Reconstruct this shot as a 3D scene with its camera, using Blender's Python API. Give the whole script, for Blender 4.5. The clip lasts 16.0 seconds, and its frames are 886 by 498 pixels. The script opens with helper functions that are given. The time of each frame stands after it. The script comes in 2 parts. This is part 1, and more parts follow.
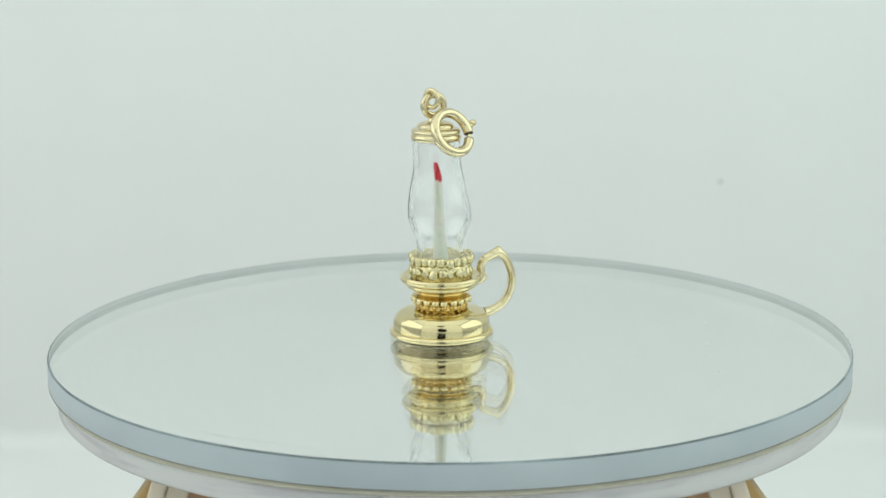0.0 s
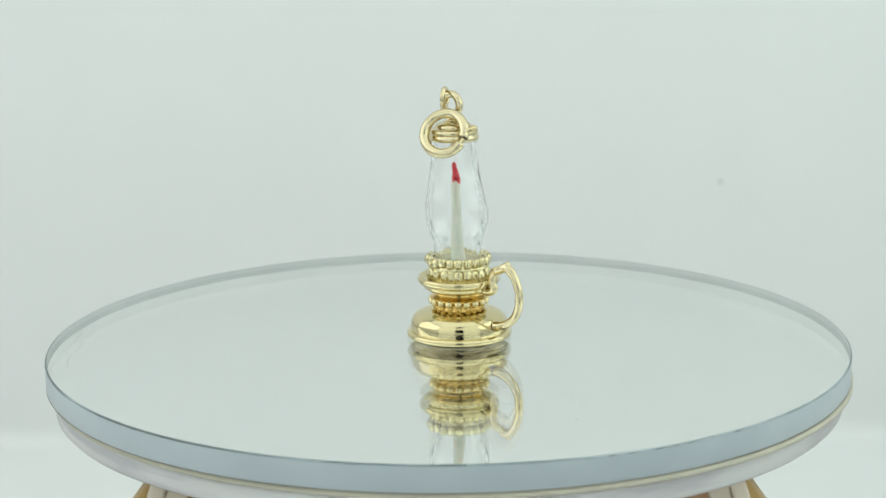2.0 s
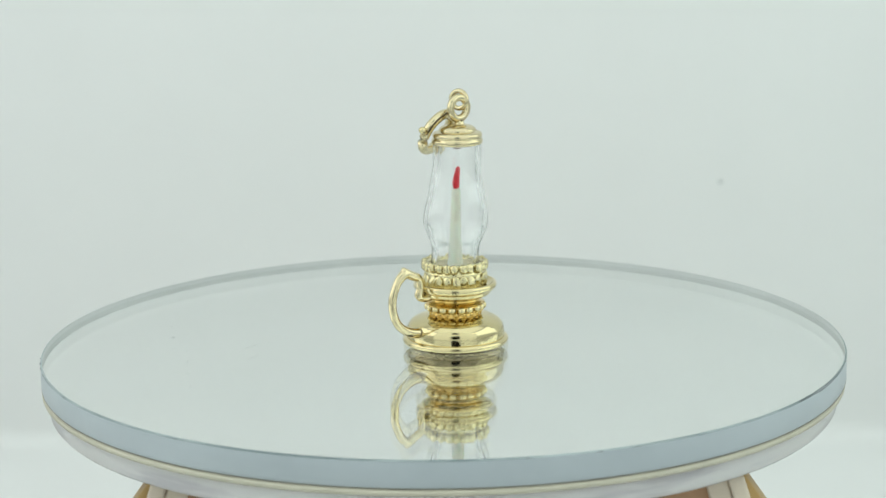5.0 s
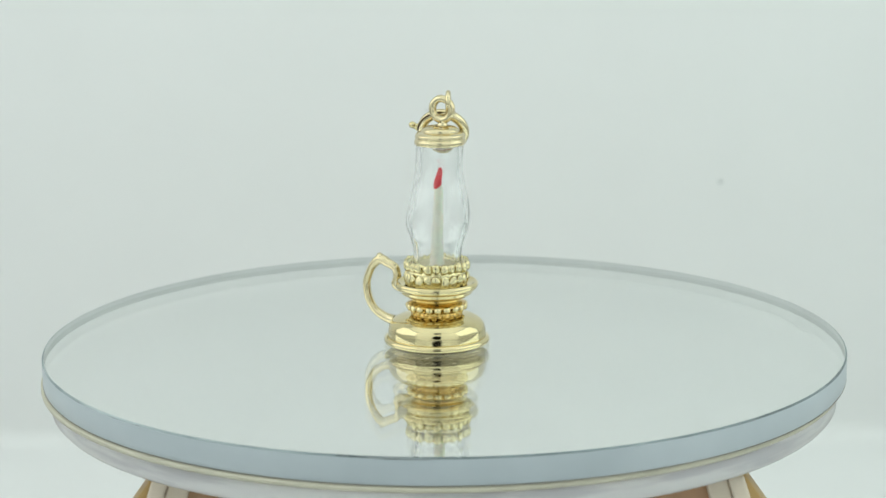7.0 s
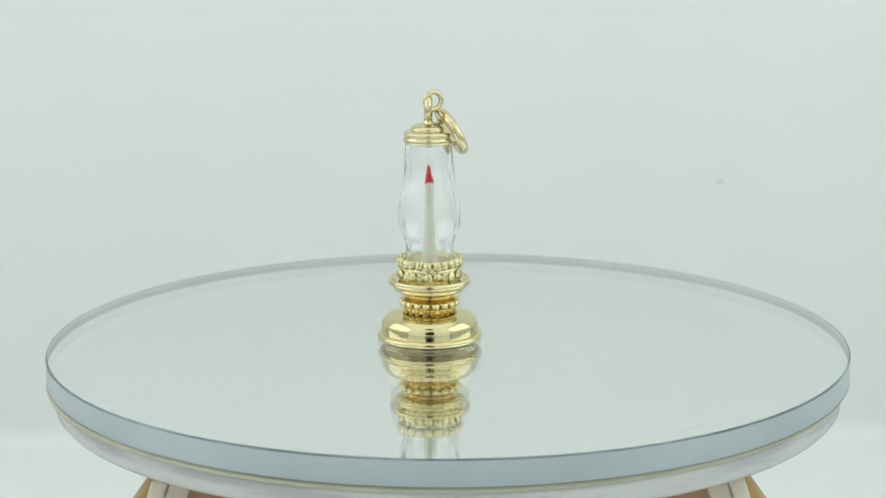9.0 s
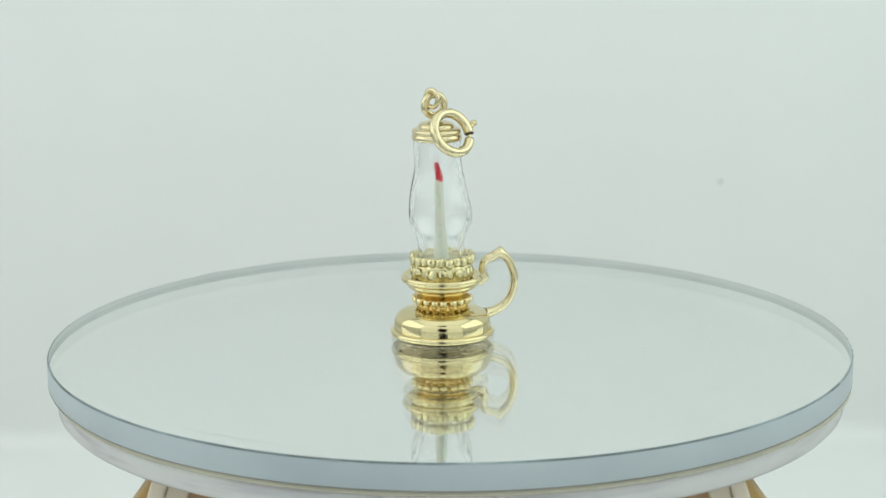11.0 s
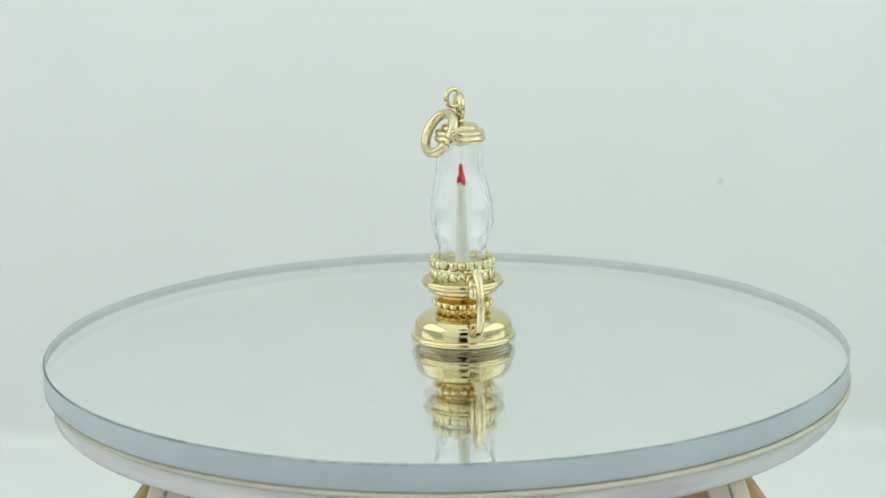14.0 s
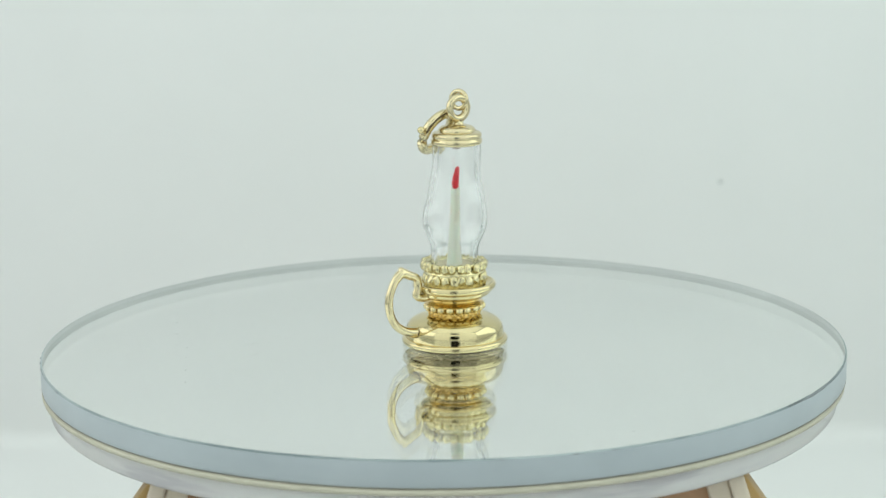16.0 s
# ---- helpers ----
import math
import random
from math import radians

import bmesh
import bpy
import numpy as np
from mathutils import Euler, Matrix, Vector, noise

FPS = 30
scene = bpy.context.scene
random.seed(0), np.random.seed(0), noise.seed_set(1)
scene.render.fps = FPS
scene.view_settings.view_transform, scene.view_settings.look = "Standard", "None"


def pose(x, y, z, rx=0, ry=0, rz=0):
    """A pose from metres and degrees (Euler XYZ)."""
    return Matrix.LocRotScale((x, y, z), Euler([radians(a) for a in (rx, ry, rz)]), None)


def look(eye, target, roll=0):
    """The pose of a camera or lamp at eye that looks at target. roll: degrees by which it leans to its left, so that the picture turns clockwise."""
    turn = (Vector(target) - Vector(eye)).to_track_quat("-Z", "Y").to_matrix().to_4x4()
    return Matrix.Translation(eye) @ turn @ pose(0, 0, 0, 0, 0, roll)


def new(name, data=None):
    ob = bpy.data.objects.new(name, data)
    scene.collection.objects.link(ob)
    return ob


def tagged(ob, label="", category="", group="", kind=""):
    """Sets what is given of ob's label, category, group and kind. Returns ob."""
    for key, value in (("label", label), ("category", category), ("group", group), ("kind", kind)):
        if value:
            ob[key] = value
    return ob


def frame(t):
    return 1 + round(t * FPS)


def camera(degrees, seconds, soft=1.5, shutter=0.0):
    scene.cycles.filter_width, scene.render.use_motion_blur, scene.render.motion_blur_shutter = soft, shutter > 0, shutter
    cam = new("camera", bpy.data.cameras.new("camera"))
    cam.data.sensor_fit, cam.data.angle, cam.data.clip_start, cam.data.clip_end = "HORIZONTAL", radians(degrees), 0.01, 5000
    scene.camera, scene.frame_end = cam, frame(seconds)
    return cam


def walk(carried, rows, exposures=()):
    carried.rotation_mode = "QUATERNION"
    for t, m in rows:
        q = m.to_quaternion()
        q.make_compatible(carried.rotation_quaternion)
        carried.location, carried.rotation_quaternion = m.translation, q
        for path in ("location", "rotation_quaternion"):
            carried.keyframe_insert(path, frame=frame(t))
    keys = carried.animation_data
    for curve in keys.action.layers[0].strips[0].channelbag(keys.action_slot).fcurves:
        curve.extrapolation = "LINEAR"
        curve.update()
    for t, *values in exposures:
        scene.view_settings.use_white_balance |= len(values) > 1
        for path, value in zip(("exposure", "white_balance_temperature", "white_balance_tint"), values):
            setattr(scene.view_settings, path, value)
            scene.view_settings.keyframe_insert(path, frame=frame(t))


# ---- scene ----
# Camera: on a stand, a quarter of a metre from the axis of the turntable.
FOV, DISTANCE, HEIGHT, PITCH, YAW, ROLL = 24.03, 0.2543, 0.0666, 12.233, -0.079, 0.49
cam = camera(FOV, 16.0, soft=1.4)
CAM = pose(0, -DISTANCE, HEIGHT) @ pose(0, 0, 0, 0, 0, -YAW) @ pose(0, 0, 0, 90 - PITCH) @ pose(0, 0, 0, 0, 0, -ROLL)
cam.data.dof.use_dof, cam.data.dof.focus_distance, cam.data.dof.aperture_fstop = True, 0.2530, 58.0
walk(cam, [(0.0, CAM), (16.0, CAM)], exposures=[(0.0, 0.0), (16.0, 0.0)])

# The turntable: one turn in so many seconds, clockwise from above, with a slight wobble.
PERIOD = 10.908
WOBBLE = Matrix(((1, 0, 0.0040, 0), (0, 1, -0.0042, 0), (-0.0040, 0.0042, 1, 0), (0, 0, 0, 1))).to_quaternion().to_matrix().to_4x4()

# ---- light: a white light tent with softboxes at the sides and in front, and an added fill above ----
world = bpy.data.worlds.new("world")
world.use_nodes = True
world.node_tree.nodes["Background"].inputs["Color"].default_value = (0.012, 0.013, 0.013, 1)
world.node_tree.nodes["Background"].inputs["Strength"].default_value = 1.0
scene.world = world
LAMP_TINT = (0.893, 1.0, 0.965)


def softbox(name, eye, target, wide, high, watts, tint=LAMP_TINT):
    data = bpy.data.lights.new(name, "AREA")
    data.shape, data.size, data.size_y, data.energy, data.color = "RECTANGLE", wide, high, watts, tint
    ob = new(name, data)
    ob.matrix_world = look(eye, target)
    return ob


softbox("softbox_left", (-0.33, -0.062, 0.135), (0, -0.072, 0.09), 0.40, 0.38, 0.488, (0.930, 0.985, 0.972))
softbox("softbox_right", (0.33, -0.062, 0.135), (0, -0.072, 0.09), 0.40, 0.38, 0.488, (0.865, 1.0, 0.950))
softbox("softbox_front_left", (-0.188, -0.272, 0.170), (-0.188, 0, 0.170), 0.270, 0.44, 0.150)
softbox("softbox_front_right", (0.188, -0.272, 0.170), (0.188, 0, 0.170), 0.270, 0.44, 0.150)
softbox("softbox_front_middle", (0, -0.272, 0.1745), (0, 0, 0.1745), 0.104, 0.104, 0.0128)
# Added even fill across the whole roof, with no lamp known there.
softbox("roof_fill", (0, -0.062, 0.394), (0, -0.064, 0), 0.66, 0.41, 0.485)

# ---- materials ----


def material(name):
    m = bpy.data.materials.new(name)
    m.use_nodes = True
    return m, m.node_tree.nodes, m.node_tree.links, m.node_tree.nodes["Principled BSDF"]


def noise_at(nodes, links, scale, detail=4.0, rough=0.55):
    co = nodes.new("ShaderNodeTexCoord")
    n = nodes.new("ShaderNodeTexNoise")
    n.inputs["Scale"].default_value, n.inputs["Detail"].default_value, n.inputs["Roughness"].default_value = scale, detail, rough
    links.new(co.outputs["Object"], n.inputs["Vector"])
    return n


def ramp(nodes, links, source, stops):
    r = nodes.new("ShaderNodeValToRGB")
    while len(r.color_ramp.elements) < len(stops):
        r.color_ramp.elements.new(0.5)
    for e, (at, c) in zip(r.color_ramp.elements, stops):
        e.position, e.color = at, (*c, 1) if len(c) == 3 else c
    links.new(source, r.inputs["Fac"])
    return r


def surface(name, color, rough, metal=0.0, vary=0.08, scale=400.0, bump=0.0, bump_scale=2000.0, rough_vary=0.0, coarse=40.0):
    """Base colour varied at two scales, with fine relief."""
    m, nodes, links, bsdf = material(name)
    a, b = noise_at(nodes, links, scale), noise_at(nodes, links, coarse, 3.0)
    mixed = nodes.new("ShaderNodeMath")
    mixed.operation = "MULTIPLY_ADD"
    links.new(a.outputs["Fac"], mixed.inputs[0])
    mixed.inputs[1].default_value = 0.5
    half = nodes.new("ShaderNodeMath")
    half.operation = "MULTIPLY"
    half.inputs[1].default_value = 0.5
    links.new(b.outputs["Fac"], half.inputs[0])
    links.new(half.outputs[0], mixed.inputs[2])
    low = tuple(c * (1 - vary) for c in color)
    high = tuple(min(1, c * (1 + vary)) for c in color)
    r = ramp(nodes, links, mixed.outputs[0], [(0.3, low), (0.7, high)])
    links.new(r.outputs["Color"], bsdf.inputs["Base Color"])
    bsdf.inputs["Metallic"].default_value = metal
    bsdf.inputs["Roughness"].default_value = rough
    if rough_vary:
        span = nodes.new("ShaderNodeMapRange")
        span.inputs["To Min"].default_value, span.inputs["To Max"].default_value = max(0.02, rough - rough_vary), rough + rough_vary
        span.inputs["From Min"].default_value, span.inputs["From Max"].default_value = 0.3, 0.7
        links.new(a.outputs["Fac"], span.inputs["Value"])
        links.new(span.outputs[0], bsdf.inputs["Roughness"])
    if bump:
        n = noise_at(nodes, links, bump_scale, 3.0)
        bp = nodes.new("ShaderNodeBump")
        bp.inputs["Strength"].default_value, bp.inputs["Distance"].default_value = bump, 0.0001
        links.new(n.outputs["Fac"], bp.inputs["Height"])
        links.new(bp.outputs["Normal"], bsdf.inputs["Normal"])
    return m


GOLD = surface("polished_gold", (0.69, 0.59, 0.335), 0.10, 1.0, 0.05, 900, 0.55, 520, 0.05)
GOLD_SOFT = surface("satin_gold", (0.71, 0.61, 0.385), 0.165, 1.0, 0.06, 1100, 0.4, 1100, 0.05)
GOLD_CAST = surface("cast_gold", (0.67, 0.595, 0.35), 0.14, 1.0, 0.08, 1500, 1.0, 1600, 0.05)
# Deep gold whose colour also holds the neck's recess shade and handle reflection.
GOLD_DEEP_SHADED = surface("deep_shaded_gold", (0.64, 0.44, 0.145), 0.14, 1.0, 0.06, 900, 0.3, 1400, 0.05)
GOLD_DULL = surface("dull_gold", (0.66, 0.52, 0.30), 0.22, 1.0, 0.12, 700, 0.4, 1200, 0.08)
# Near-black for the solder joint and for shade painted into clasp and stem recesses.
SEAM_SHADE = surface("dark_seam_and_shade", (0.09, 0.06, 0.03), 0.5, 0.6, 0.2, 1500)
TENT = surface("white_tent_fabric", (0.80, 0.805, 0.80), 0.95, 0, 0.012, 60, 0.1, 900, 0, 9.0)
WICK = surface("milky_white_rod", (0.71, 0.72, 0.62), 0.35, 0, 0.05, 600, 0.2, 1800)
WICK.node_tree.nodes["Principled BSDF"].inputs["Subsurface Weight"].default_value = 0.3
WICK.node_tree.nodes["Principled BSDF"].inputs["Subsurface Scale"].default_value = 0.0006
FLAME = surface("red_enamel", (0.72, 0.030, 0.045), 0.28, 0, 0.18, 1200, 0.3, 1500)
GLUE = surface("pinkish_glue", (0.72, 0.62, 0.58), 0.4, 0, 0.1, 900)
# Pale tone that lightens the gallery's gold floor, which reflects too darkly.
FLOOR_PALE = surface("pale_gallery_floor", (0.60, 0.54, 0.36), 0.45, 0, 0.2, 700, 0.5, 1100)
CREAM = surface("cream_pad", (0.58, 0.55, 0.44), 0.6, 0, 0.15, 260, 0.3, 900, 0, 50)
TRIM = surface("cream_plastic", (0.74, 0.64, 0.52), 0.45, 0, 0.06, 300, 0.15, 1200)
AMBER = surface("amber_brown_wood", (0.46, 0.27, 0.15), 0.4, 0, 0.2, 220, 0.2, 900)
OCHRE = surface("ochre_wood", (0.50, 0.32, 0.11), 0.45, 0, 0.22, 260, 0.25, 900)
# Thin darker line that runs round below the glass edge.
UNDER_LINE = surface("dark_under_line", (0.31, 0.29, 0.25), 0.6, 0, 0.35, 120, 0.2, 900, 0, 30)
EDGE_CORE = surface("pale_glass_core", (0.60, 0.625, 0.615), 0.6, 0, 0.06, 200)
GRIME = surface("dark_grime", (0.27, 0.30, 0.31), 0.6, 0, 0.3, 1800)
DUST = surface("grey_dust", (0.62, 0.64, 0.63), 0.8, 0, 0.2, 1800)
STAIN = surface("grey_wall_mark", (0.67, 0.68, 0.675), 0.95, 0, 0.1, 900)


def glass_material(name, color, rough, bump=0.0, bump_scale=300.0):
    m, nodes, links, bsdf = material(name)
    bsdf.inputs["Base Color"].default_value = (*color, 1)
    bsdf.inputs["Roughness"].default_value = rough
    bsdf.inputs["Transmission Weight"].default_value = 1.0
    bsdf.inputs["IOR"].default_value = 1.46
    if bump:
        n = noise_at(nodes, links, bump_scale, 2.0)
        bp = nodes.new("ShaderNodeBump")
        bp.inputs["Strength"].default_value, bp.inputs["Distance"].default_value = bump, 0.0003
        links.new(n.outputs["Fac"], bp.inputs["Height"])
        links.new(bp.outputs["Normal"], bsdf.inputs["Normal"])
    return m


GLASS = glass_material("clear_chimney_glass", (0.985, 0.99, 0.99), 0.0, 0.05, 260)
PLATE_GLASS = glass_material("mirror_glass", (0.985, 0.992, 0.988), 0.0)


def silver_material():
    m, nodes, links, bsdf = material("silvering")
    n = noise_at(nodes, links, 30, 3)
    r = ramp(nodes, links, n.outputs["Fac"], [(0.3, (0.88, 0.895, 0.885)), (0.7, (0.90, 0.91, 0.90))])
    links.new(r.outputs["Color"], bsdf.inputs["Base Color"])
    bsdf.inputs["Metallic"].default_value, bsdf.inputs["Roughness"].default_value = 1.0, 0.015
    return m


def ground_edge_material():
    """A ground glass edge: light passes into it and through it, greyish blue."""
    m, nodes, links, bsdf = material("ground_glass_edge")
    n = noise_at(nodes, links, 45, 4)
    r = ramp(nodes, links, n.outputs["Fac"], [(0.3, (0.50, 0.562, 0.606)), (0.7, (0.63, 0.693, 0.74))])
    links.new(r.outputs["Color"], bsdf.inputs["Base Color"])
    bsdf.inputs["Roughness"].default_value = 0.32
    tr = nodes.new("ShaderNodeBsdfTranslucent")
    tr.inputs["Color"].default_value = (0.68, 0.67, 0.62, 1)
    mix = nodes.new("ShaderNodeMixShader")
    mix.inputs["Fac"].default_value = 0.12
    links.new(bsdf.outputs[0], mix.inputs[1])
    links.new(tr.outputs[0], mix.inputs[2])
    links.new(mix.outputs[0], nodes["Material Output"].inputs["Surface"])
    return m


def arris_material(name, tones):
    """The worn arris of the glass: dark where it is chipped, pale where it is clean."""
    m, nodes, links, bsdf = material(name)
    n = noise_at(nodes, links, 38, 5, 0.65)
    r = ramp(nodes, links, n.outputs["Fac"], tones)
    links.new(r.outputs["Color"], bsdf.inputs["Base Color"])
    bsdf.inputs["Roughness"].default_value = 0.4
    return m


def acrylic_material():
    """Clear acrylic with milky streaks that run round the rim."""
    m, nodes, links, bsdf = material("milky_acrylic")
    co = nodes.new("ShaderNodeTexCoord")
    mp = nodes.new("ShaderNodeMapping")
    mp.inputs["Scale"].default_value = (46, 46, 520)
    links.new(co.outputs["Object"], mp.inputs["Vector"])
    n = nodes.new("ShaderNodeTexNoise")
    n.inputs["Scale"].default_value, n.inputs["Detail"].default_value = 1.0, 4.0
    links.new(mp.outputs[0], n.inputs["Vector"])
    r = ramp(nodes, links, n.outputs["Fac"], [(0.38, (0.72, 0.71, 0.75)), (0.48, (0.97, 0.965, 0.975)), (0.60, (1.0, 1.0, 1.0))])
    links.new(r.outputs["Color"], bsdf.inputs["Base Color"])
    bsdf.inputs["Roughness"].default_value = 0.12
    tr = nodes.new("ShaderNodeBsdfTranslucent")
    tr.inputs["Color"].default_value = (1.0, 0.985, 1.0, 1)
    mix = nodes.new("ShaderNodeMixShader")
    mix.inputs["Fac"].default_value = 0.40
    links.new(bsdf.outputs[0], mix.inputs[1])
    links.new(tr.outputs[0], mix.inputs[2])
    links.new(mix.outputs[0], nodes["Material Output"].inputs["Surface"])
    return m


SILVER, GROUND_EDGE, ACRYLIC = silver_material(), ground_edge_material(), acrylic_material()
ARRIS = arris_material("worn_glass_arris", [(0.40, (0.10, 0.125, 0.13)), (0.54, (0.20, 0.25, 0.26)), (0.68, (0.42, 0.49, 0.50))])
ARRIS_CLEAN = arris_material("clean_glass_arris", [(0.38, (0.20, 0.25, 0.26)), (0.50, (0.36, 0.42, 0.43)), (0.64, (0.54, 0.61, 0.62))])

# ---- mesh helpers; small things are given in millimetres ----
MM = 0.001


def finish(name, bm, mat, smooth=True):
    me = bpy.data.meshes.new(name)
    bm.to_mesh(me)
    bm.free()
    me.materials.append(mat)
    if smooth:
        me.polygons.foreach_set("use_smooth", [True] * len(me.polygons))
    return me


def part(name, bm, mat, parent=None, label="", smooth=True, at=None):
    """One mesh object under a thing or under a part."""
    ob = new(name, bm if isinstance(bm, bpy.types.Mesh) else finish(name, bm, mat, smooth))
    if parent is not None:
        ob.parent = parent
    if at is not None:
        ob.matrix_basis = at
    if label:
        tagged(ob, label)
    return ob


def thing(name, label, category, at=None, group=""):
    ob = tagged(new(name), label, category, group)
    ob.empty_display_size = 0.005
    if at is not None:
        ob.matrix_basis = at
    return ob


def smooth_line(pts, per=8, closed=False):
    """A Catmull-Rom line through the points (tuples of any length)."""
    pts = [np.array(p, float) for p in pts]
    n, out = len(pts), []
    for i in range(n if closed else n - 1):
        if closed:
            a, b, c, d = pts[i - 1], pts[i], pts[(i + 1) % n], pts[(i + 2) % n]
        else:
            a, b, c, d = pts[max(i - 1, 0)], pts[i], pts[i + 1], pts[min(i + 2, n - 1)]
        for k in range(per):
            u = k / per
            out.append(0.5 * (2 * b + (c - a) * u + (2 * a - 5 * b + 4 * c - d) * u ** 2 + (3 * b - a - 3 * c + d) * u ** 3))
    if not closed:
        out.append(pts[-1])
    return out


def lathe(profile, n=96, scale=MM, bend=None):
    """Turns (radius, height) round the z axis; a radius of 0 closes on the axis."""
    bm = bmesh.new()
    rings = []
    for r, z in profile:
        if r < 1e-6:
            rings.append([bm.verts.new((0, 0, z * scale))])
        else:
            rings.append([bm.verts.new((r * scale * math.cos(2 * math.pi * i / n), r * scale * math.sin(2 * math.pi * i / n), z * scale)) for i in range(n)])
    for a, b in zip(rings, rings[1:]):
        for i in range(n):
            j = (i + 1) % n
            if len(a) == 1 and len(b) == 1:
                continue
            if len(a) == 1:
                bm.faces.new((a[0], b[j], b[i]))
            elif len(b) == 1:
                bm.faces.new((a[i], a[j], b[0]))
            else:
                bm.faces.new((a[i], a[j], b[j], b[i]))
    if bend:
        for v in bm.verts:
            v.co = bend(v.co)
    return bm


def lathe_arc(profile, a0, a1, n=120, scale=MM):
    """Turns (radius, height) round the z axis from the angle a0 to a1, in degrees."""
    bm = bmesh.new()
    turns = [math.radians(a0 + (a1 - a0) * i / n) for i in range(n + 1)]
    rings = [[bm.verts.new((p * scale * math.cos(a), p * scale * math.sin(a), z * scale)) for a in turns] for p, z in profile]
    for a, b in zip(rings, rings[1:]):
        for i in range(n):
            bm.faces.new((a[i], a[i + 1], b[i + 1], b[i]))
    return bm


def sweep(points, radii, sides=20, closed=False, flat=1.0, side=Vector((0, 1, 0)), scale=MM):
    """A tube along a line; flat squeezes it across the given side direction."""
    bm = bmesh.new()
    pts = [Vector(p[:3]) for p in points]
    n, rings = len(pts), []
    for i, p in enumerate(pts):
        if closed:
            d = pts[(i + 1) % n] - pts[i - 1]
        else:
            d = pts[min(i + 1, n - 1)] - pts[max(i - 1, 0)]
        d.normalize()
        s = (side - d * side.dot(d)).normalized()
        u = d.cross(s)
        r = radii[i] if hasattr(radii, "__len__") else radii
        rings.append([bm.verts.new((p + (u * math.cos(2 * math.pi * k / sides) + s * flat * math.sin(2 * math.pi * k / sides)) * r) * scale) for k in range(sides)])
    for i in range(n if closed else n - 1):
        a, b = rings[i], rings[(i + 1) % n]
        for k in range(sides):
            j = (k + 1) % sides
            bm.faces.new((a[k], a[j], b[j], b[k]))
    if not closed:
        bm.faces.new(rings[0][::-1])
        bm.faces.new(rings[-1])
    bmesh.ops.recalc_face_normals(bm, faces=bm.faces)
    return bm


def ball(radius, squash=(1, 1, 1), u=12, v=8, scale=MM):
    bm = bmesh.new()
    bmesh.ops.create_uvsphere(bm, u_segments=u, v_segments=v, radius=radius * scale)
    for w in bm.verts:
        w.co = Vector((w.co.x * squash[0], w.co.y * squash[1], w.co.z * squash[2]))
    return bm


def slab(x0, x1, y0, y1, z0, z1):
    bm = bmesh.new()
    bmesh.ops.create_cube(bm, size=1)
    for v in bm.verts:
        v.co = Vector((x0 if v.co.x < 0 else x1, y0 if v.co.y < 0 else y1, z0 if v.co.z < 0 else z1))
    return bm


def prism(corners, lift=0.0):
    """A solid from eight corners: four below, four above, both anticlockwise from above."""
    bm = bmesh.new()
    v = [bm.verts.new(c) for c in corners]
    for f in ((3, 2, 1, 0), (4, 5, 6, 7), (0, 1, 5, 4), (1, 2, 6, 5), (2, 3, 7, 6), (3, 0, 4, 7)):
        bm.faces.new([v[i] for i in f])
    if lift:
        bmesh.ops.bevel(bm, geom=bm.edges[:], offset=lift, segments=2, affect="EDGES", profile=0.5)
    return bm


# ---- the light tent ----
FLOOR_Z, BACK_Y, TENT_X, FRONT_Y, TOP_Z = -0.0625, 0.155, 0.34, -0.275, 0.40


def backdrop():
    """Floor sheet that sweeps up into the back wall."""
    line, rad = [(FRONT_Y - 0.02, FLOOR_Z)], 0.004
    line += [(BACK_Y - rad + rad * math.sin(a), FLOOR_Z + rad - rad * math.cos(a)) for a in [math.pi / 2 * k / 10 for k in range(11)]]
    line.append((BACK_Y, TOP_Z + 0.01))
    bm = bmesh.new()
    rows = [[bm.verts.new((x, y, z)) for y, z in line] for x in (-TENT_X - 0.02, TENT_X + 0.02)]
    for i in range(len(line) - 1):
        bm.faces.new((rows[0][i], rows[1][i], rows[1][i + 1], rows[0][i + 1]))
    bmesh.ops.recalc_face_normals(bm, faces=bm.faces)
    if bm.faces[:][0].normal.z < 0:
        bmesh.ops.reverse_faces(bm, faces=bm.faces)
    under = bmesh.ops.extrude_face_region(bm, geom=bm.faces[:])
    for v in [g for g in under["geom"] if isinstance(g, bmesh.types.BMVert)]:
        v.co += Vector((0, 0.002, -0.002))
    bmesh.ops.recalc_face_normals(bm, faces=bm.faces)
    return tagged(part("backdrop", bm, TENT), "seamless white sweep of matte backdrop fabric", "backdrop", kind="structure")


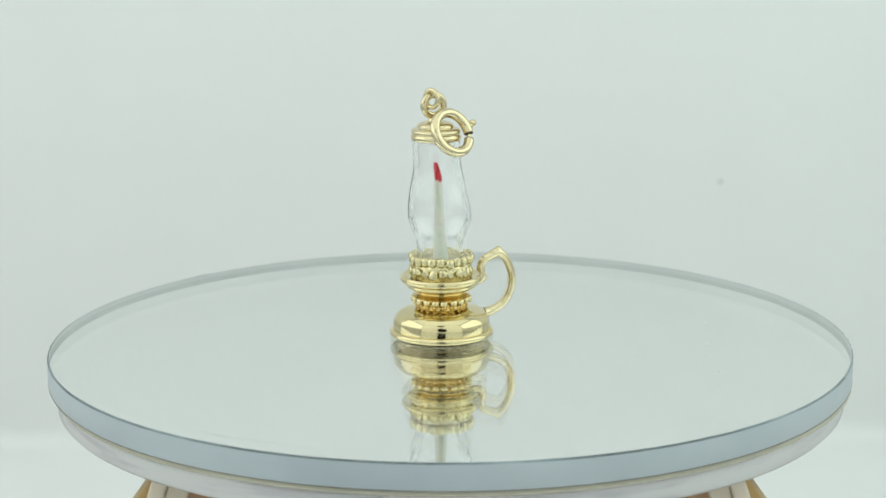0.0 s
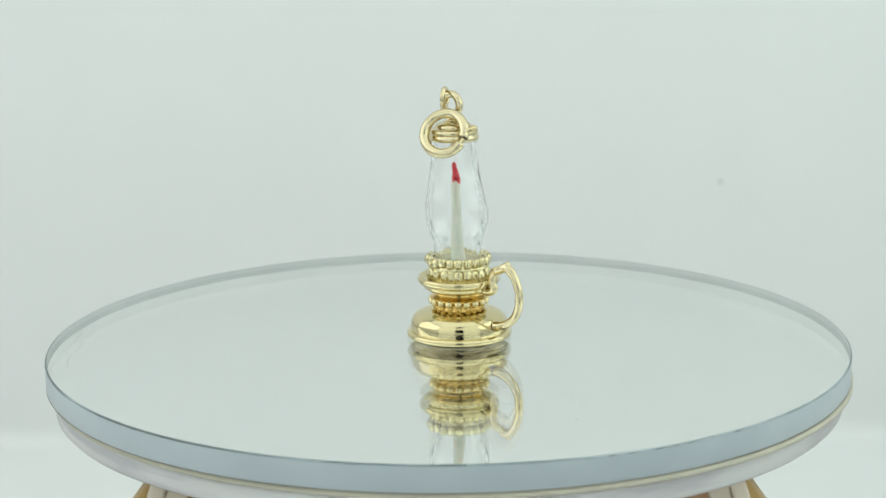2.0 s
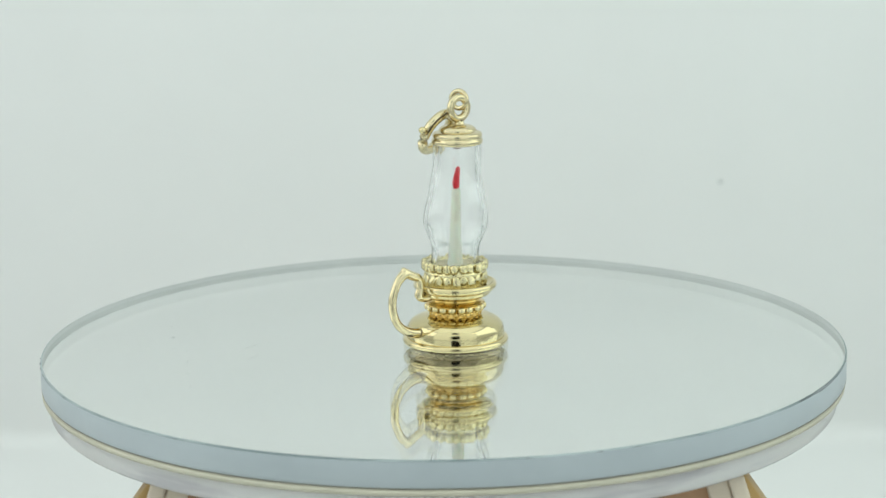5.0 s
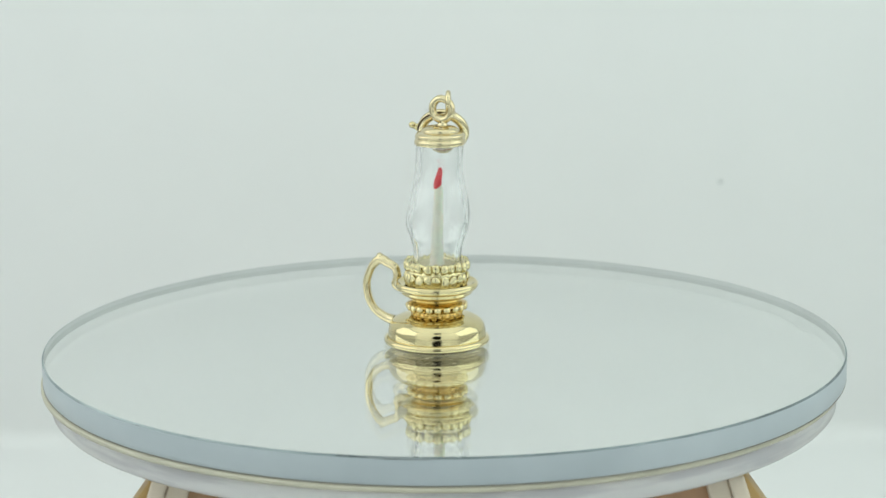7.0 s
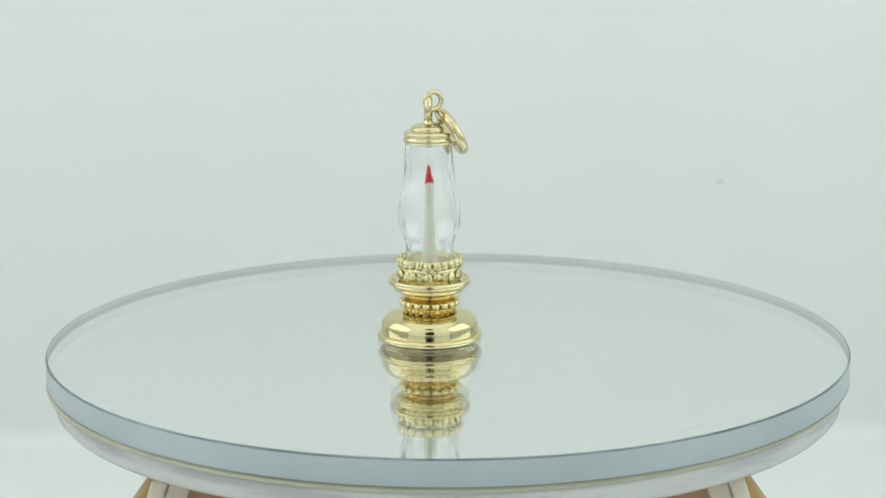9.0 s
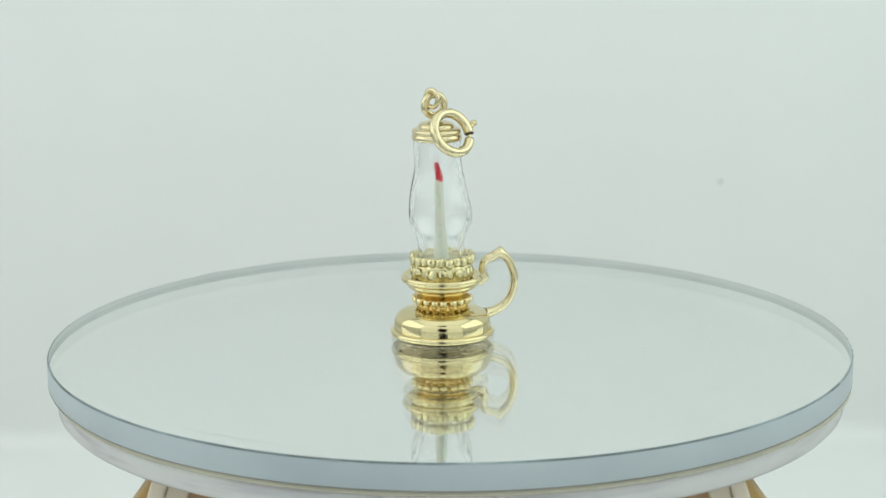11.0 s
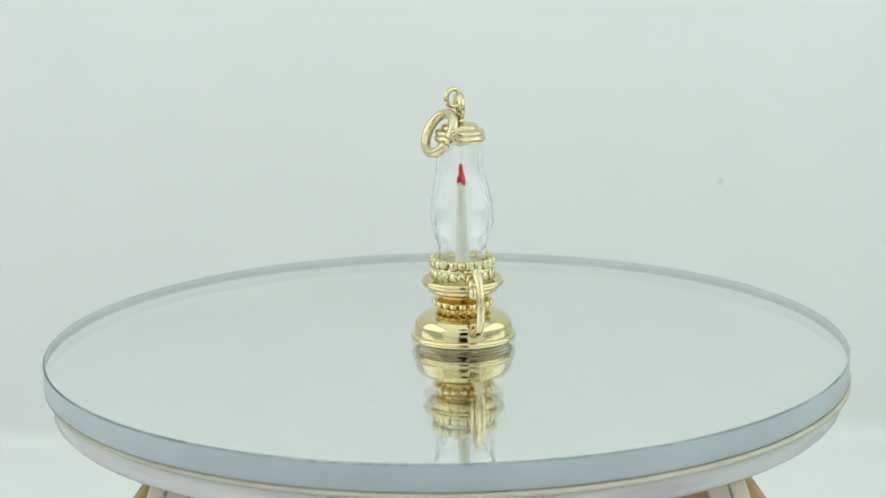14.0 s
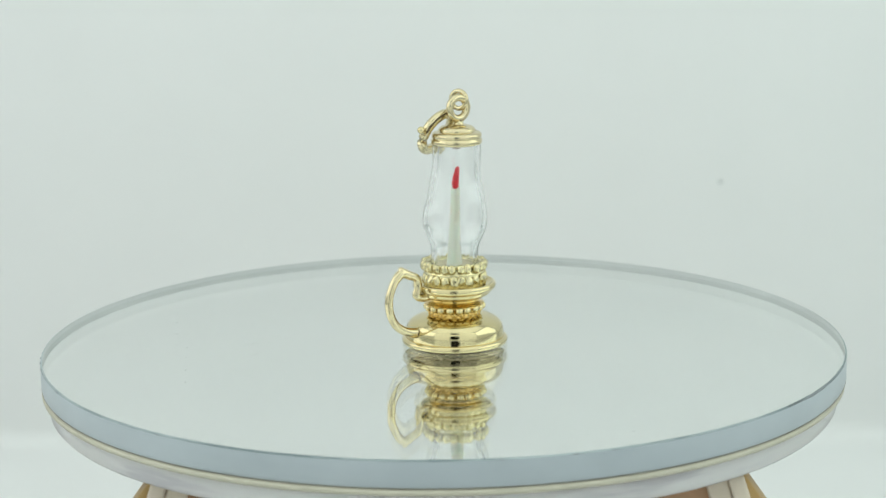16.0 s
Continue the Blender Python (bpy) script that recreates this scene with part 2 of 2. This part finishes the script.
def wall_front():
    """Unseen front panels: openings behind the camera and higher up put dark spots into the gold's reflections."""
    bm, n = bmesh.new(), 48
    for z0, z1, mid, rad in ((FLOOR_Z, 0.19, HEIGHT, 0.050), (0.19, TOP_Z, 0.290, 0.056)):
        inner, outer = [], []
        for i in range(n):
            a = 2 * math.pi * (i + 0.5) / n
            c, s = math.cos(a), math.sin(a)
            k = min(TENT_X / abs(c), (z1 - mid) / s if s > 0 else (mid - z0) / -s)
            inner.append((rad * c, mid + rad * s))
            outer.append((k * c, mid + k * s))
        vs = [[[bm.verts.new((x, y, z)) for x, z in loop] for loop in (inner, outer)] for y in (FRONT_Y, FRONT_Y - 0.003)]
        for i in range(n):
            j = (i + 1) % n
            bm.faces.new((vs[0][0][i], vs[0][0][j], vs[0][1][j], vs[0][1][i]))
            bm.faces.new((vs[1][0][j], vs[1][0][i], vs[1][1][i], vs[1][1][j]))
            bm.faces.new((vs[0][0][j], vs[0][0][i], vs[1][0][i], vs[1][0][j]))
            corner = [v for v in ((TENT_X, z1), (-TENT_X, z1), (-TENT_X, z0), (TENT_X, z0)) if math.atan2(outer[i][1] - mid, outer[i][0]) % 6.2832 < math.atan2(v[1] - mid, v[0]) % 6.2832 < math.atan2(outer[j][1] - mid, outer[j][0]) % 6.2832]
            for x, z in corner:
                bm.faces.new((vs[0][1][i], vs[0][1][j], bm.verts.new((x, FRONT_Y, z))))
    return tagged(part("wall_front", bm, TENT, smooth=False), "unseen white fabric panel with two openings that reflect as dark spots", "wall", kind="structure")


backdrop()
wall_front()
tagged(part("wall_left", slab(-TENT_X - 0.004, -TENT_X, FRONT_Y, BACK_Y, FLOOR_Z, TOP_Z), TENT, smooth=False), "plain white fabric side wall of the light tent", "wall", kind="structure")
tagged(part("wall_right", slab(TENT_X, TENT_X + 0.004, FRONT_Y, BACK_Y, FLOOR_Z, TOP_Z), TENT, smooth=False), "plain white fabric side wall of the light tent", "wall", kind="structure")
tagged(part("ceiling", slab(-TENT_X, TENT_X, FRONT_Y, BACK_Y, TOP_Z, TOP_Z + 0.004), TENT, smooth=False), "plain white fabric roof of the light tent", "ceiling", kind="structure")

# ---- the turntable's foot, which stands still ----
PLATE_LOW = -0.0069


def turntable_stand():
    """A flared foot: an amber panel between cream corner posts, ochre flanks."""
    foot = thing("turntable_stand", "flared brown wooden turntable stand with cream corner trim", "turntable stand", pose(0, 0, FLOOR_Z))
    top, low, yf, yb = PLATE_LOW - 0.0006 - FLOOR_Z, 0.0, -0.032, 0.034
    grow = 0.012
    core = prism([(-0.0300 - grow, yf - grow + 0.001, low), (0.0300 + grow, yf - grow + 0.001, low), (0.0300 + grow, yb + grow, low), (-0.0300 - grow, yb + grow, low),
                  (-0.0310, yf + 0.001, top), (0.0310, yf + 0.001, top), (0.0310, yb, top), (-0.0310, yb, top)])
    part("panel", core, AMBER, foot, smooth=False)
    for s in (-1, 1):
        for a, b, a2, b2, out in ((0.0286, 0.0311, 0.0420, 0.0473, 0.0006), (0.0311, 0.0330, 0.0475, 0.0500, 0.0012)):
            xs = sorted((s * a, s * b)), sorted((s * a2, s * b2))
            bm = prism([(xs[1][0], yf - grow - out, low), (xs[1][1], yf - grow - out, low), (xs[1][1], yf - grow + 0.006, low), (xs[1][0], yf - grow + 0.006, low),
                        (xs[0][0], yf - out, top), (xs[0][1], yf - out, top), (xs[0][1], yf + 0.006, top), (xs[0][0], yf + 0.006, top)], 0.0003)
            part("corner_trim", bm, TRIM, foot, "cream plastic trim strip")
        xs = sorted((s * 0.0320, s * 0.0330)), sorted((s * 0.047, s * 0.073))
        bm = prism([(xs[1][0], yf - grow + 0.001, low), (xs[1][1], yf - grow + 0.001, low), (xs[1][1], yf - grow + 0.008, low), (xs[1][0], yf - grow + 0.008, low),
                    (xs[0][0], yf + 0.001, top), (xs[0][1], yf + 0.001, top), (xs[0][1], yf + 0.008, top), (xs[0][0], yf + 0.008, top)], 0.0002)
        part("flank", bm, OCHRE, foot, "ochre wooden flank")
    part("spindle", lathe([(0, 0), (6, 0), (6, 0.55), (0, 0.55)]), TRIM, foot, smooth=False, at=pose(0, 0, top))
    return foot


turntable_stand()

# ---- the turning plate and the mirror disc on it ----
DISC_R, DISC_T = 50.0, 3.1


def turntable_plate():
    plate = thing("turntable_plate", "round milky acrylic turntable plate with a cream pad", "turntable plate")
    cx, cy = 0.50 * MM, 0.10 * MM
    z0, z1 = PLATE_LOW * 1000, -DISC_T - 0.9
    rim = [(0, z0), (47.4, z0), (48.6, z0 + 0.15), (49.0, z0 + 0.6), (49.1, z1 - 0.5), (48.9, z1 - 0.12), (48.6, z1), (0, z1)]
    part("plate", lathe(rim, 160), ACRYLIC, plate, at=pose(cx, cy, 0))
    pad = [(0, z1 + 0.02), (49.3, z1 + 0.02), (49.85, z1 + 0.15), (49.85, -DISC_T - 0.22), (49.6, -DISC_T - 0.15), (0, -DISC_T - 0.15)]
    part("pad", lathe(pad, 160), CREAM, plate, "cream rubbery pad", at=pose(0.56 * MM, 0.40 * MM, 0))
    return plate


def mirror_disc():
    disc = thing("mirror_disc", "round back-silvered glass mirror with a ground bluish edge", "mirror")
    at = pose(0.42 * MM, 0.03 * MM, 0)
    cap = lathe([(DISC_R - 0.21, 0), (0, 0)], 200)
    bmesh.ops.recalc_face_normals(cap, faces=cap.faces)
    if cap.faces[:][0].normal.z < 0:
        bmesh.ops.reverse_faces(cap, faces=cap.faces)
    glass = part("glass", cap, PLATE_GLASS, disc, "clear polished glass face", smooth=False, at=at)
    glass.visible_shadow = False
    bevel = [(DISC_R - 0.21, 0.0), (DISC_R - 0.06, -0.06), (DISC_R, -0.20)]
    part("arris", lathe_arc(bevel, 128, 338), ARRIS, disc, "dark worn stretch of the glass arris", at=at)
    part("arris", lathe_arc(bevel, -22, 128), ARRIS_CLEAN, disc, "pale clean stretch of the glass arris", at=at)
    part("edge", lathe([(DISC_R, -0.20), (DISC_R, -DISC_T + 0.16), (DISC_R - 0.12, -DISC_T)], 200), GROUND_EDGE, disc, "ground greyish blue glass edge", at=at)
    part("edge_core", lathe([(DISC_R - 0.19, -0.05), (DISC_R - 0.14, -0.3), (DISC_R - 0.14, -DISC_T + 0.03)], 200), EDGE_CORE, disc, "pale grey inner face of the glass edge", at=at)
    part("backing", lathe([(DISC_R - 0.12, -DISC_T + 0.01), (DISC_R + 0.01, -DISC_T - 0.03), (DISC_R - 0.06, -DISC_T - 0.10), (48.0, -DISC_T - 0.14)], 200), UNDER_LINE, disc, "thin dark line below the glass edge", at=at)
    part("silvering", lathe([(DISC_R - 0.13, -DISC_T + 0.02), (0, -DISC_T + 0.02)], 200), SILVER, disc, "bright silvered mirror backing", smooth=False, at=at)
    rng = random.Random(5)
    # scratches and specks on the glass face: polar place, length, direction
    for r, a, ln, turn in ((24.7, -7.5, 2.6, 45), (24.0, -9.5, 1.2, 40), (33.1, 2, 0.6, 10), (32.6, -6, 0.45, 70), (34.8, -18, 0.7, 30), (34.3, 12, 0.6, 80), (42.8, 4, 0.4, 0), (36.5, -27, 0.6, 20),
                           (36.3, 146, 0.45, 60), (41.0, 108, 0.55, 10), (14.2, -61, 0.4, 35)):
        pts = [(-ln / 2 + ln * k / 5, 0.10 * ln * math.sin(k * 1.1) + rng.uniform(-0.03, 0.03), 0.012) for k in range(6)]
        wide = 1.9 if ln < 1 else 0.9
        bm = sweep(pts, [wide * r0 for r0 in (0.012, 0.035, 0.05, 0.045, 0.03, 0.012)], 6, flat=0.5, side=Vector((0, 0, 1)))
        x, y = r * MM * math.cos(math.radians(a)), r * MM * math.sin(math.radians(a))
        part("scratch", bm, DUST, disc, "fine grey scratch", at=pose(x, y, 0, 0, 0, turn))
    for a0, a1, r in ((-126, -118, 47.2), (-119.5, -112, 46.9), (-113, -106, 47.3)):
        arc = [math.radians(a0 + (a1 - a0) * k / 12) for k in range(13)]
        pts = [(r * math.cos(a), r * math.sin(a) + 0.12 * math.sin(a * 60), 0.012) for a in arc]
        part("scratch", sweep(pts, [0.01] + [rng.uniform(0.02, 0.05) for k in range(11)] + [0.01], 6, flat=0.5, side=Vector((0, 0, 1))), DUST, disc, "long fine grey scratch near the rim")
    # chips along the arris
    for a, ln in ((136.0, 7.9), (7, 1.3), (4.6, 1.0), (2.4, 1.6), (-1.5, 1.2), (-4.2, 0.9), (-7, 0.6), (14.5, 1.0), (-36, 1.6), (-30, 0.6), (85, 0.5), (94, 0.7), (99, 0.5), (-101, 1.3), (-97, 0.6), (-177, 0.8), (150, 0.5), (40, 0.6)):
        n = 7
        pts = [(math.cos(math.radians(a) + ln / DISC_R * (k / (n - 1) - 0.5)) * (DISC_R - 0.02), math.sin(math.radians(a) + ln / DISC_R * (k / (n - 1) - 0.5)) * (DISC_R - 0.02), -0.15) for k in range(n)]
        bm = sweep(pts, [0.03] + [rng.uniform(0.05, 0.10) * (1.6 if ln > 3 else 1) for k in range(n - 2)] + [0.03], 6, side=Vector((0, 0, 1)))
        part("chip", bm, GRIME, disc, "dark chip", at=at)
    return disc


# ---- the gold oil-lamp charm: x points along the handle, z up, millimetres ----
LEAN = 0.036


def lean(co):
    """The chimney leans a little away from the handle."""
    return Vector((co.x - LEAN * max(0.0, co.z - 0.008), co.y, co.z))


def cast_bead(radius, squash, seed):
    """A bead left rough from the mould: dented, with a flat here and there."""
    bm = ball(radius, squash, 16, 12)
    for v in bm.verts:
        v.co += v.co.normalized() * (noise.noise(v.co * 1900 + Vector((seed * 7.3, 0, 0))) * 0.11 + noise.noise(v.co * 4200 + Vector((0, seed * 3.1, 0))) * 0.05) * MM
    return finish("bead", bm, GOLD_CAST)


def bead_row(parent, count, radius, z, meshes, turn=0.0, jitter=0.03, seed=1):
    rng = random.Random(seed)
    for i in range(count):
        mesh = meshes[i * 7 % len(meshes)]
        a = 2 * math.pi * (i + rng.uniform(-jitter, jitter) * 2) / count + turn
        r = radius + rng.uniform(-jitter, jitter)
        part("bead", mesh, None, parent, at=pose(r * MM * math.cos(a), r * MM * math.sin(a), (z + rng.uniform(-jitter, jitter)) * MM, rng.uniform(-12, 12), rng.uniform(-12, 12), math.degrees(a)))


def charm():
    lamp = thing("lamp_charm", "polished yellow gold oil-lamp charm with a glass chimney", "charm")
    # font: a rolled foot ring and a low dome
    body = smooth_line([(6.12, 0.75), (6.12, 1.3), (6.06, 1.9), (5.86, 2.45), (5.42, 2.95), (4.75, 3.3), (4.0, 3.55), (3.1, 3.76)], 6)
    font = part("font", lathe([tuple(p) for p in body], 128), GOLD, lamp, "smooth domed gold oil font")
    ring = [(6.18 + 0.45 * math.cos(a), 0.45 + 0.45 * math.sin(a)) for a in [math.radians(-150 + 300 * k / 20) for k in range(21)]]
    part("foot_ring", lathe(ring, 128), GOLD, font, "rolled gold foot ring")
    part("underside", lathe([(5.75, 0.22), (5.3, 0.32), (3.0, 0.42), (0, 0.45)], 96), GOLD_DULL, font, "dull gold underside")
    # neck with two rows of beads
    neck_line = [(3.16, 3.5), (3.2, 3.7), (3.16, 3.95), (3.08, 4.2), (3.14, 4.5), (3.5, 4.78), (3.68, 4.95), (3.66, 5.08), (3.42, 5.24), (3.12, 5.42), (2.98, 5.65), (3.0, 5.9)]
    neck = part("neck", lathe([tuple(p) for p in smooth_line(neck_line, 5)], 96), GOLD_DEEP_SHADED, lamp, "deep yellow gold neck, its colour darkened for the shaded recess")
    small = finish("bead", ball(0.51, (0.85, 1.0, 0.92)), GOLD)
    bead_row(neck, 19, 3.47, 4.74, [small], 0.1, seed=2)
    scallop = finish("bead", ball(0.43, (0.7, 1.0, 0.95)), GOLD_DEEP_SHADED)
    bead_row(neck, 18, 3.02, 4.02, [scallop], 0.2, seed=3)
    # dish under the gallery
    dish_line = [(2.7, 5.72), (3.3, 5.85), (4.0, 6.08), (4.42, 6.35), (4.56, 6.62), (4.66, 6.80), (4.97, 6.95), (5.16, 7.2), (5.2, 7.5), (5.08, 7.76), (4.85, 7.82), (4.6, 7.62), (4.2, 7.42), (3.4, 7.4)]
    part("dish", lathe([tuple(p) for p in smooth_line(dish_line, 6)], 128), GOLD, lamp, "flared gold dish below the gallery")
    # gallery: a drum with a row of tall scallops and a row of beads
    drum = [(3.5, 7.3), (3.70, 7.6), (3.72, 8.85), (3.84, 9.08), (3.82, 9.26), (3.64, 9.42), (3.64, 10.05), (3.66, 10.30), (3.56, 10.44), (3.32, 10.42), (3.12, 10.1), (3.05, 9.72), (0.0, 9.66)]
    gallery = part("gallery", lathe(drum, 96), GOLD_CAST, lamp, "cast gold gallery ring holding the glass")
    # Added disc: its pale colour stands for light on the gold floor.
    part("pale_floor_disc", lathe([(0, 9.82), (1.4, 9.84), (2.3, 9.80), (2.8, 9.9), (3.08, 10.12)], 48), FLOOR_PALE, gallery, "added pale disc that lightens the gold gallery floor")
    tall = [cast_bead(0.58, (0.52, 1.02, 1.42), k) for k in range(5)]
    bead_row(gallery, 22, 3.76, 8.32, tall, 0.05, 0.08, 4)
    top = [cast_bead(0.57, (0.74, 1.0, 1.14), k + 9) for k in range(5)]
    bead_row(gallery, 22, 3.78, 9.96, top, 0.0, 0.08, 5)
    # chimney: blown glass with an inner wall of its own
    outer = smooth_line([(3.02, 10.0), (2.98, 11.4), (3.08, 12.4), (3.46, 13.5), (3.86, 14.6), (3.95, 15.6), (3.86, 16.9), (3.52, 18.7), (3.15, 20.7), (2.98, 22.6), (2.94, 25.2)], 6)
    inner = [tuple(p) for p in smooth_line([(2.4, 10.0), (2.36, 11.4), (2.5, 12.5), (2.9, 13.6), (3.25, 14.8), (3.32, 15.8), (3.2, 17.0), (2.84, 18.8), (2.46, 20.7), (2.28, 22.6), (2.22, 25.2)], 6)]
    wave = lambda co: lean(co + Vector((co.x, co.y, 0)).normalized() * noise.noise(co * 300) * 0.00016)
    glass = part("chimney", lathe([tuple(p) for p in outer] + inner[::-1] + [tuple(outer[0])], 96, bend=wave), GLASS, lamp, "clear blown glass chimney with a bulge")
    glass.visible_shadow = False
    # white rod and red flame inside
    rod = smooth_line([(0.0, 8.9), (0.92, 9.0), (0.86, 11.0), (0.70, 14.0), (0.60, 17.0), (0.54, 19.1), (0.42, 19.8), (0.0, 20.05)], 5)
    part("candle", lathe([(max(0, r), z) for r, z in rod], 24, bend=lean), WICK, lamp, "thin milky white candle rod")
    line = smooth_line([(0.07, 0.24, 19.6), (0.05, 0.18, 20.2), (-0.08, 0.08, 20.9), (-0.25, 0.04, 21.6), (-0.36, 0.06, 22.3)], 5)
    prof = np.interp(np.linspace(0, 1, len(line)), [0, 0.12, 0.35, 0.7, 0.92, 1], [0.32, 0.44, 0.47, 0.37, 0.27, 0.10])
    bm = sweep([(p[0] - 0.32, p[1], p[2] - 0.12) for p in line], list(prof), 14, flat=0.8)
    fl = part("flame", bm, FLAME, lamp, "red enamelled flame")
    part("flame_spur", sweep([(-0.36, -0.44, 19.75), (-0.38, -0.36, 20.2), (-0.42, -0.10, 20.9)], [0.13, 0.24, 0.2], 10), FLAME, fl)
    # cap: three rolled tiers
    cap_line = [(0, 25.0), (2.6, 25.0), (3.0, 25.02), (3.14, 25.2), (3.16, 25.5), (3.04, 25.72), (3.0, 25.8), (3.08, 25.95), (3.06, 26.25), (2.85, 26.46), (2.5, 26.57), (2.32, 26.64), (2.30, 26.80), (2.08, 27.07), (1.6, 27.28), (0.9, 27.42), (0.0, 27.46)]
    cap = part("cap", lathe([(max(0, r), z) for r, z in smooth_line(cap_line, 4)], 96, bend=lean), GOLD_SOFT, lamp, "tiered polished gold chimney cap")
    part("plug", ball(1.0, (1, 1, 0.6), 20, 12), GLUE, cap, "pinkish white glue drop", at=pose(-0.0006, 0, 0.02495))
    part("bail_stem", sweep([(-0.95, 0, 27.2), (-1.05, 0, 27.6), (-1.12, 0, 28.1)], [0.85, 0.56, 0.44], 16), GOLD_SOFT, cap)
    loop = [(-0.94 + 1.29 * math.cos(a), 0, 29.38 + 1.31 * math.sin(a)) for a in [2 * math.pi * k / 40 for k in range(40)]]
    part("bail", sweep(loop, 0.47, 16, True), GOLD_SOFT, cap, "round gold bail loop")
    # Dark ball set in to paint the shade of the stem's pit.
    part("pit", ball(0.13, (1, 1, 1), 10, 8), SEAM_SHADE, cap, "dark ball for the shade of a pit in the stem", at=pose(-0.00098, 0.00046, 0.02785))
    # jump ring through the bail
    jump = [(0.0, 1.04 * math.cos(a), 1.08 * math.sin(a)) for a in [2 * math.pi * k / 36 for k in range(36)]]
    part("jump_ring", sweep(jump, 0.31, 14, True, side=Vector((1, 0, 0))), GOLD_SOFT, lamp, "small gold jump ring", at=pose(-0.00150, -0.00062, 0.0303, 0, 0, 24))
    # spring ring clasp leaning on the cap: its own plane has x across and y up
    up, across = Vector((0.0, 0.50, 0.866)), Vector((0.96, 0.25, -0.14)).normalized()
    mid = Vector((0.32, -2.80, 26.25))
    place = lambda a, r, o=0.0: tuple(mid + across * (r * math.cos(a)) + up * (r * math.sin(a)) + across.cross(up) * o)
    RING, TUBE = 2.63, 0.62
    gap0, gap1 = math.radians(0), math.radians(-17)
    arc = [place(gap0 + (2 * math.pi + gap1 - gap0) * k / 60, RING) for k in range(61)]
    nrm = across.cross(up)
    clasp = part("spring_clasp", sweep(arc, TUBE, 18, side=nrm), GOLD_SOFT, lamp, "round gold spring ring clasp")
    part("bolt", sweep([place(gap1 - 0.1 + (gap0 - gap1 + 0.2) * k / 6, RING) for k in range(7)], 0.24, 12, side=nrm), GOLD, clasp, "thin gold spring bolt")
    # Dark disc that paints the shade inside the hollow tube's end.
    part("tube_mouth_shade", sweep([place(gap0 - 0.030 + 0.045 * k, RING) for k in range(2)], 0.56, 16, side=nrm), SEAM_SHADE, clasp, "dark disc for the shade inside the hollow clasp tube")
    foot, knob = Vector(place(math.radians(16), 2.9)), Vector((3.8, -1.25, 27.0))
    part("lever", sweep([tuple(foot.lerp(knob, k / 4)) for k in range(5)], [0.48, 0.46, 0.42, 0.36, 0.34], 12, side=Vector((0, 0, 1))), GOLD, clasp)
    slot = [place(math.radians(14 + 90 * k / 16), RING + TUBE * 0.74, -TUBE * 0.66) for k in range(17)]
    # Near-black strip drawn in place of the slot's shade.
    part("slot", sweep(slot, [0.03] + [0.12] * 15 + [0.02], 8, side=nrm), SEAM_SHADE, clasp, "dark strip for the shade in the clasp tube's slot")
    part("thumb_knob", ball(0.48, (1, 1, 0.9), 14, 10), GOLD, clasp, at=pose(knob.x * MM, knob.y * MM, knob.z * MM))
    # handle: a scroll at the dish, a spur on top, a hoop down to the font
    line = smooth_line([(3.85, 0, 6.55), (4.6, 0, 6.35), (5.3, 0, 6.45), (5.8, 0, 6.85), (5.55, 0, 7.5), (5.55, 0, 8.3), (5.85, 0, 9.0), (6.8, 0, 9.45), (7.85, 0, 9.85), (8.75, 0, 9.25), (9.42, 0, 8.2), (9.90, 0, 6.7), (9.74, 0, 5.0), (9.04, 0, 3.6), (8.0, 0, 2.75), (6.9, 0, 2.3), (6.0, 0, 2.1)], 6)
    rad = np.interp(np.linspace(0, 1, len(line)), [0, 0.1, 0.2, 0.35, 0.45, 0.5, 0.6, 0.8, 0.93, 1], [0.60, 0.50, 0.54, 0.52, 0.58, 0.64, 0.50, 0.52, 0.60, 0.70])
    handle = part("handle", sweep([tuple(p) for p in line], list(rad), 18), GOLD_SOFT, lamp, "curved gold finger handle with a spur")
    part("spur", sweep([(7.8, 0, 9.75), (8.0, 0, 10.25), (8.14, 0, 10.62)], [0.66, 0.52, 0.24], 14), GOLD_SOFT, handle)
    part("solder_seam", sweep([(6.02, 0, 2.12), (5.93, 0, 2.10)], 0.72, 18), SEAM_SHADE, handle, "dark solder seam")
    part("solder_foot", sweep([(5.95, 0, 2.1), (5.3, 0, 2.3), (4.6, 0, 2.75)], [0.70, 0.62, 0.40], 16), GOLD, handle)
    return lamp


PLATE, DISC, CHARM = turntable_plate(), mirror_disc(), charm()
CHARM_AT = pose(-0.63 * MM, 2.05 * MM, 0, 0, 0, 24.3)

# a small mark on the back wall
tagged(part("wall_mark", lathe([(0, 0.06), (0.45, 0.05), (0.62, 0.0)], 16), STAIN, at=pose(0.0550, BACK_Y, -0.0089, 90)), "small grey speck on the white backdrop", "speck")


def motions():
    """The plate, the mirror on it and the charm turn together."""
    for ob, at in ((PLATE, Matrix()), (DISC, Matrix()), (CHARM, CHARM_AT)):
        walk(ob, [(k * 0.5, pose(0, 0, 0, 0, 0, -360 * k * 0.5 / PERIOD) @ WOBBLE @ at) for k in range(33)])


motions()
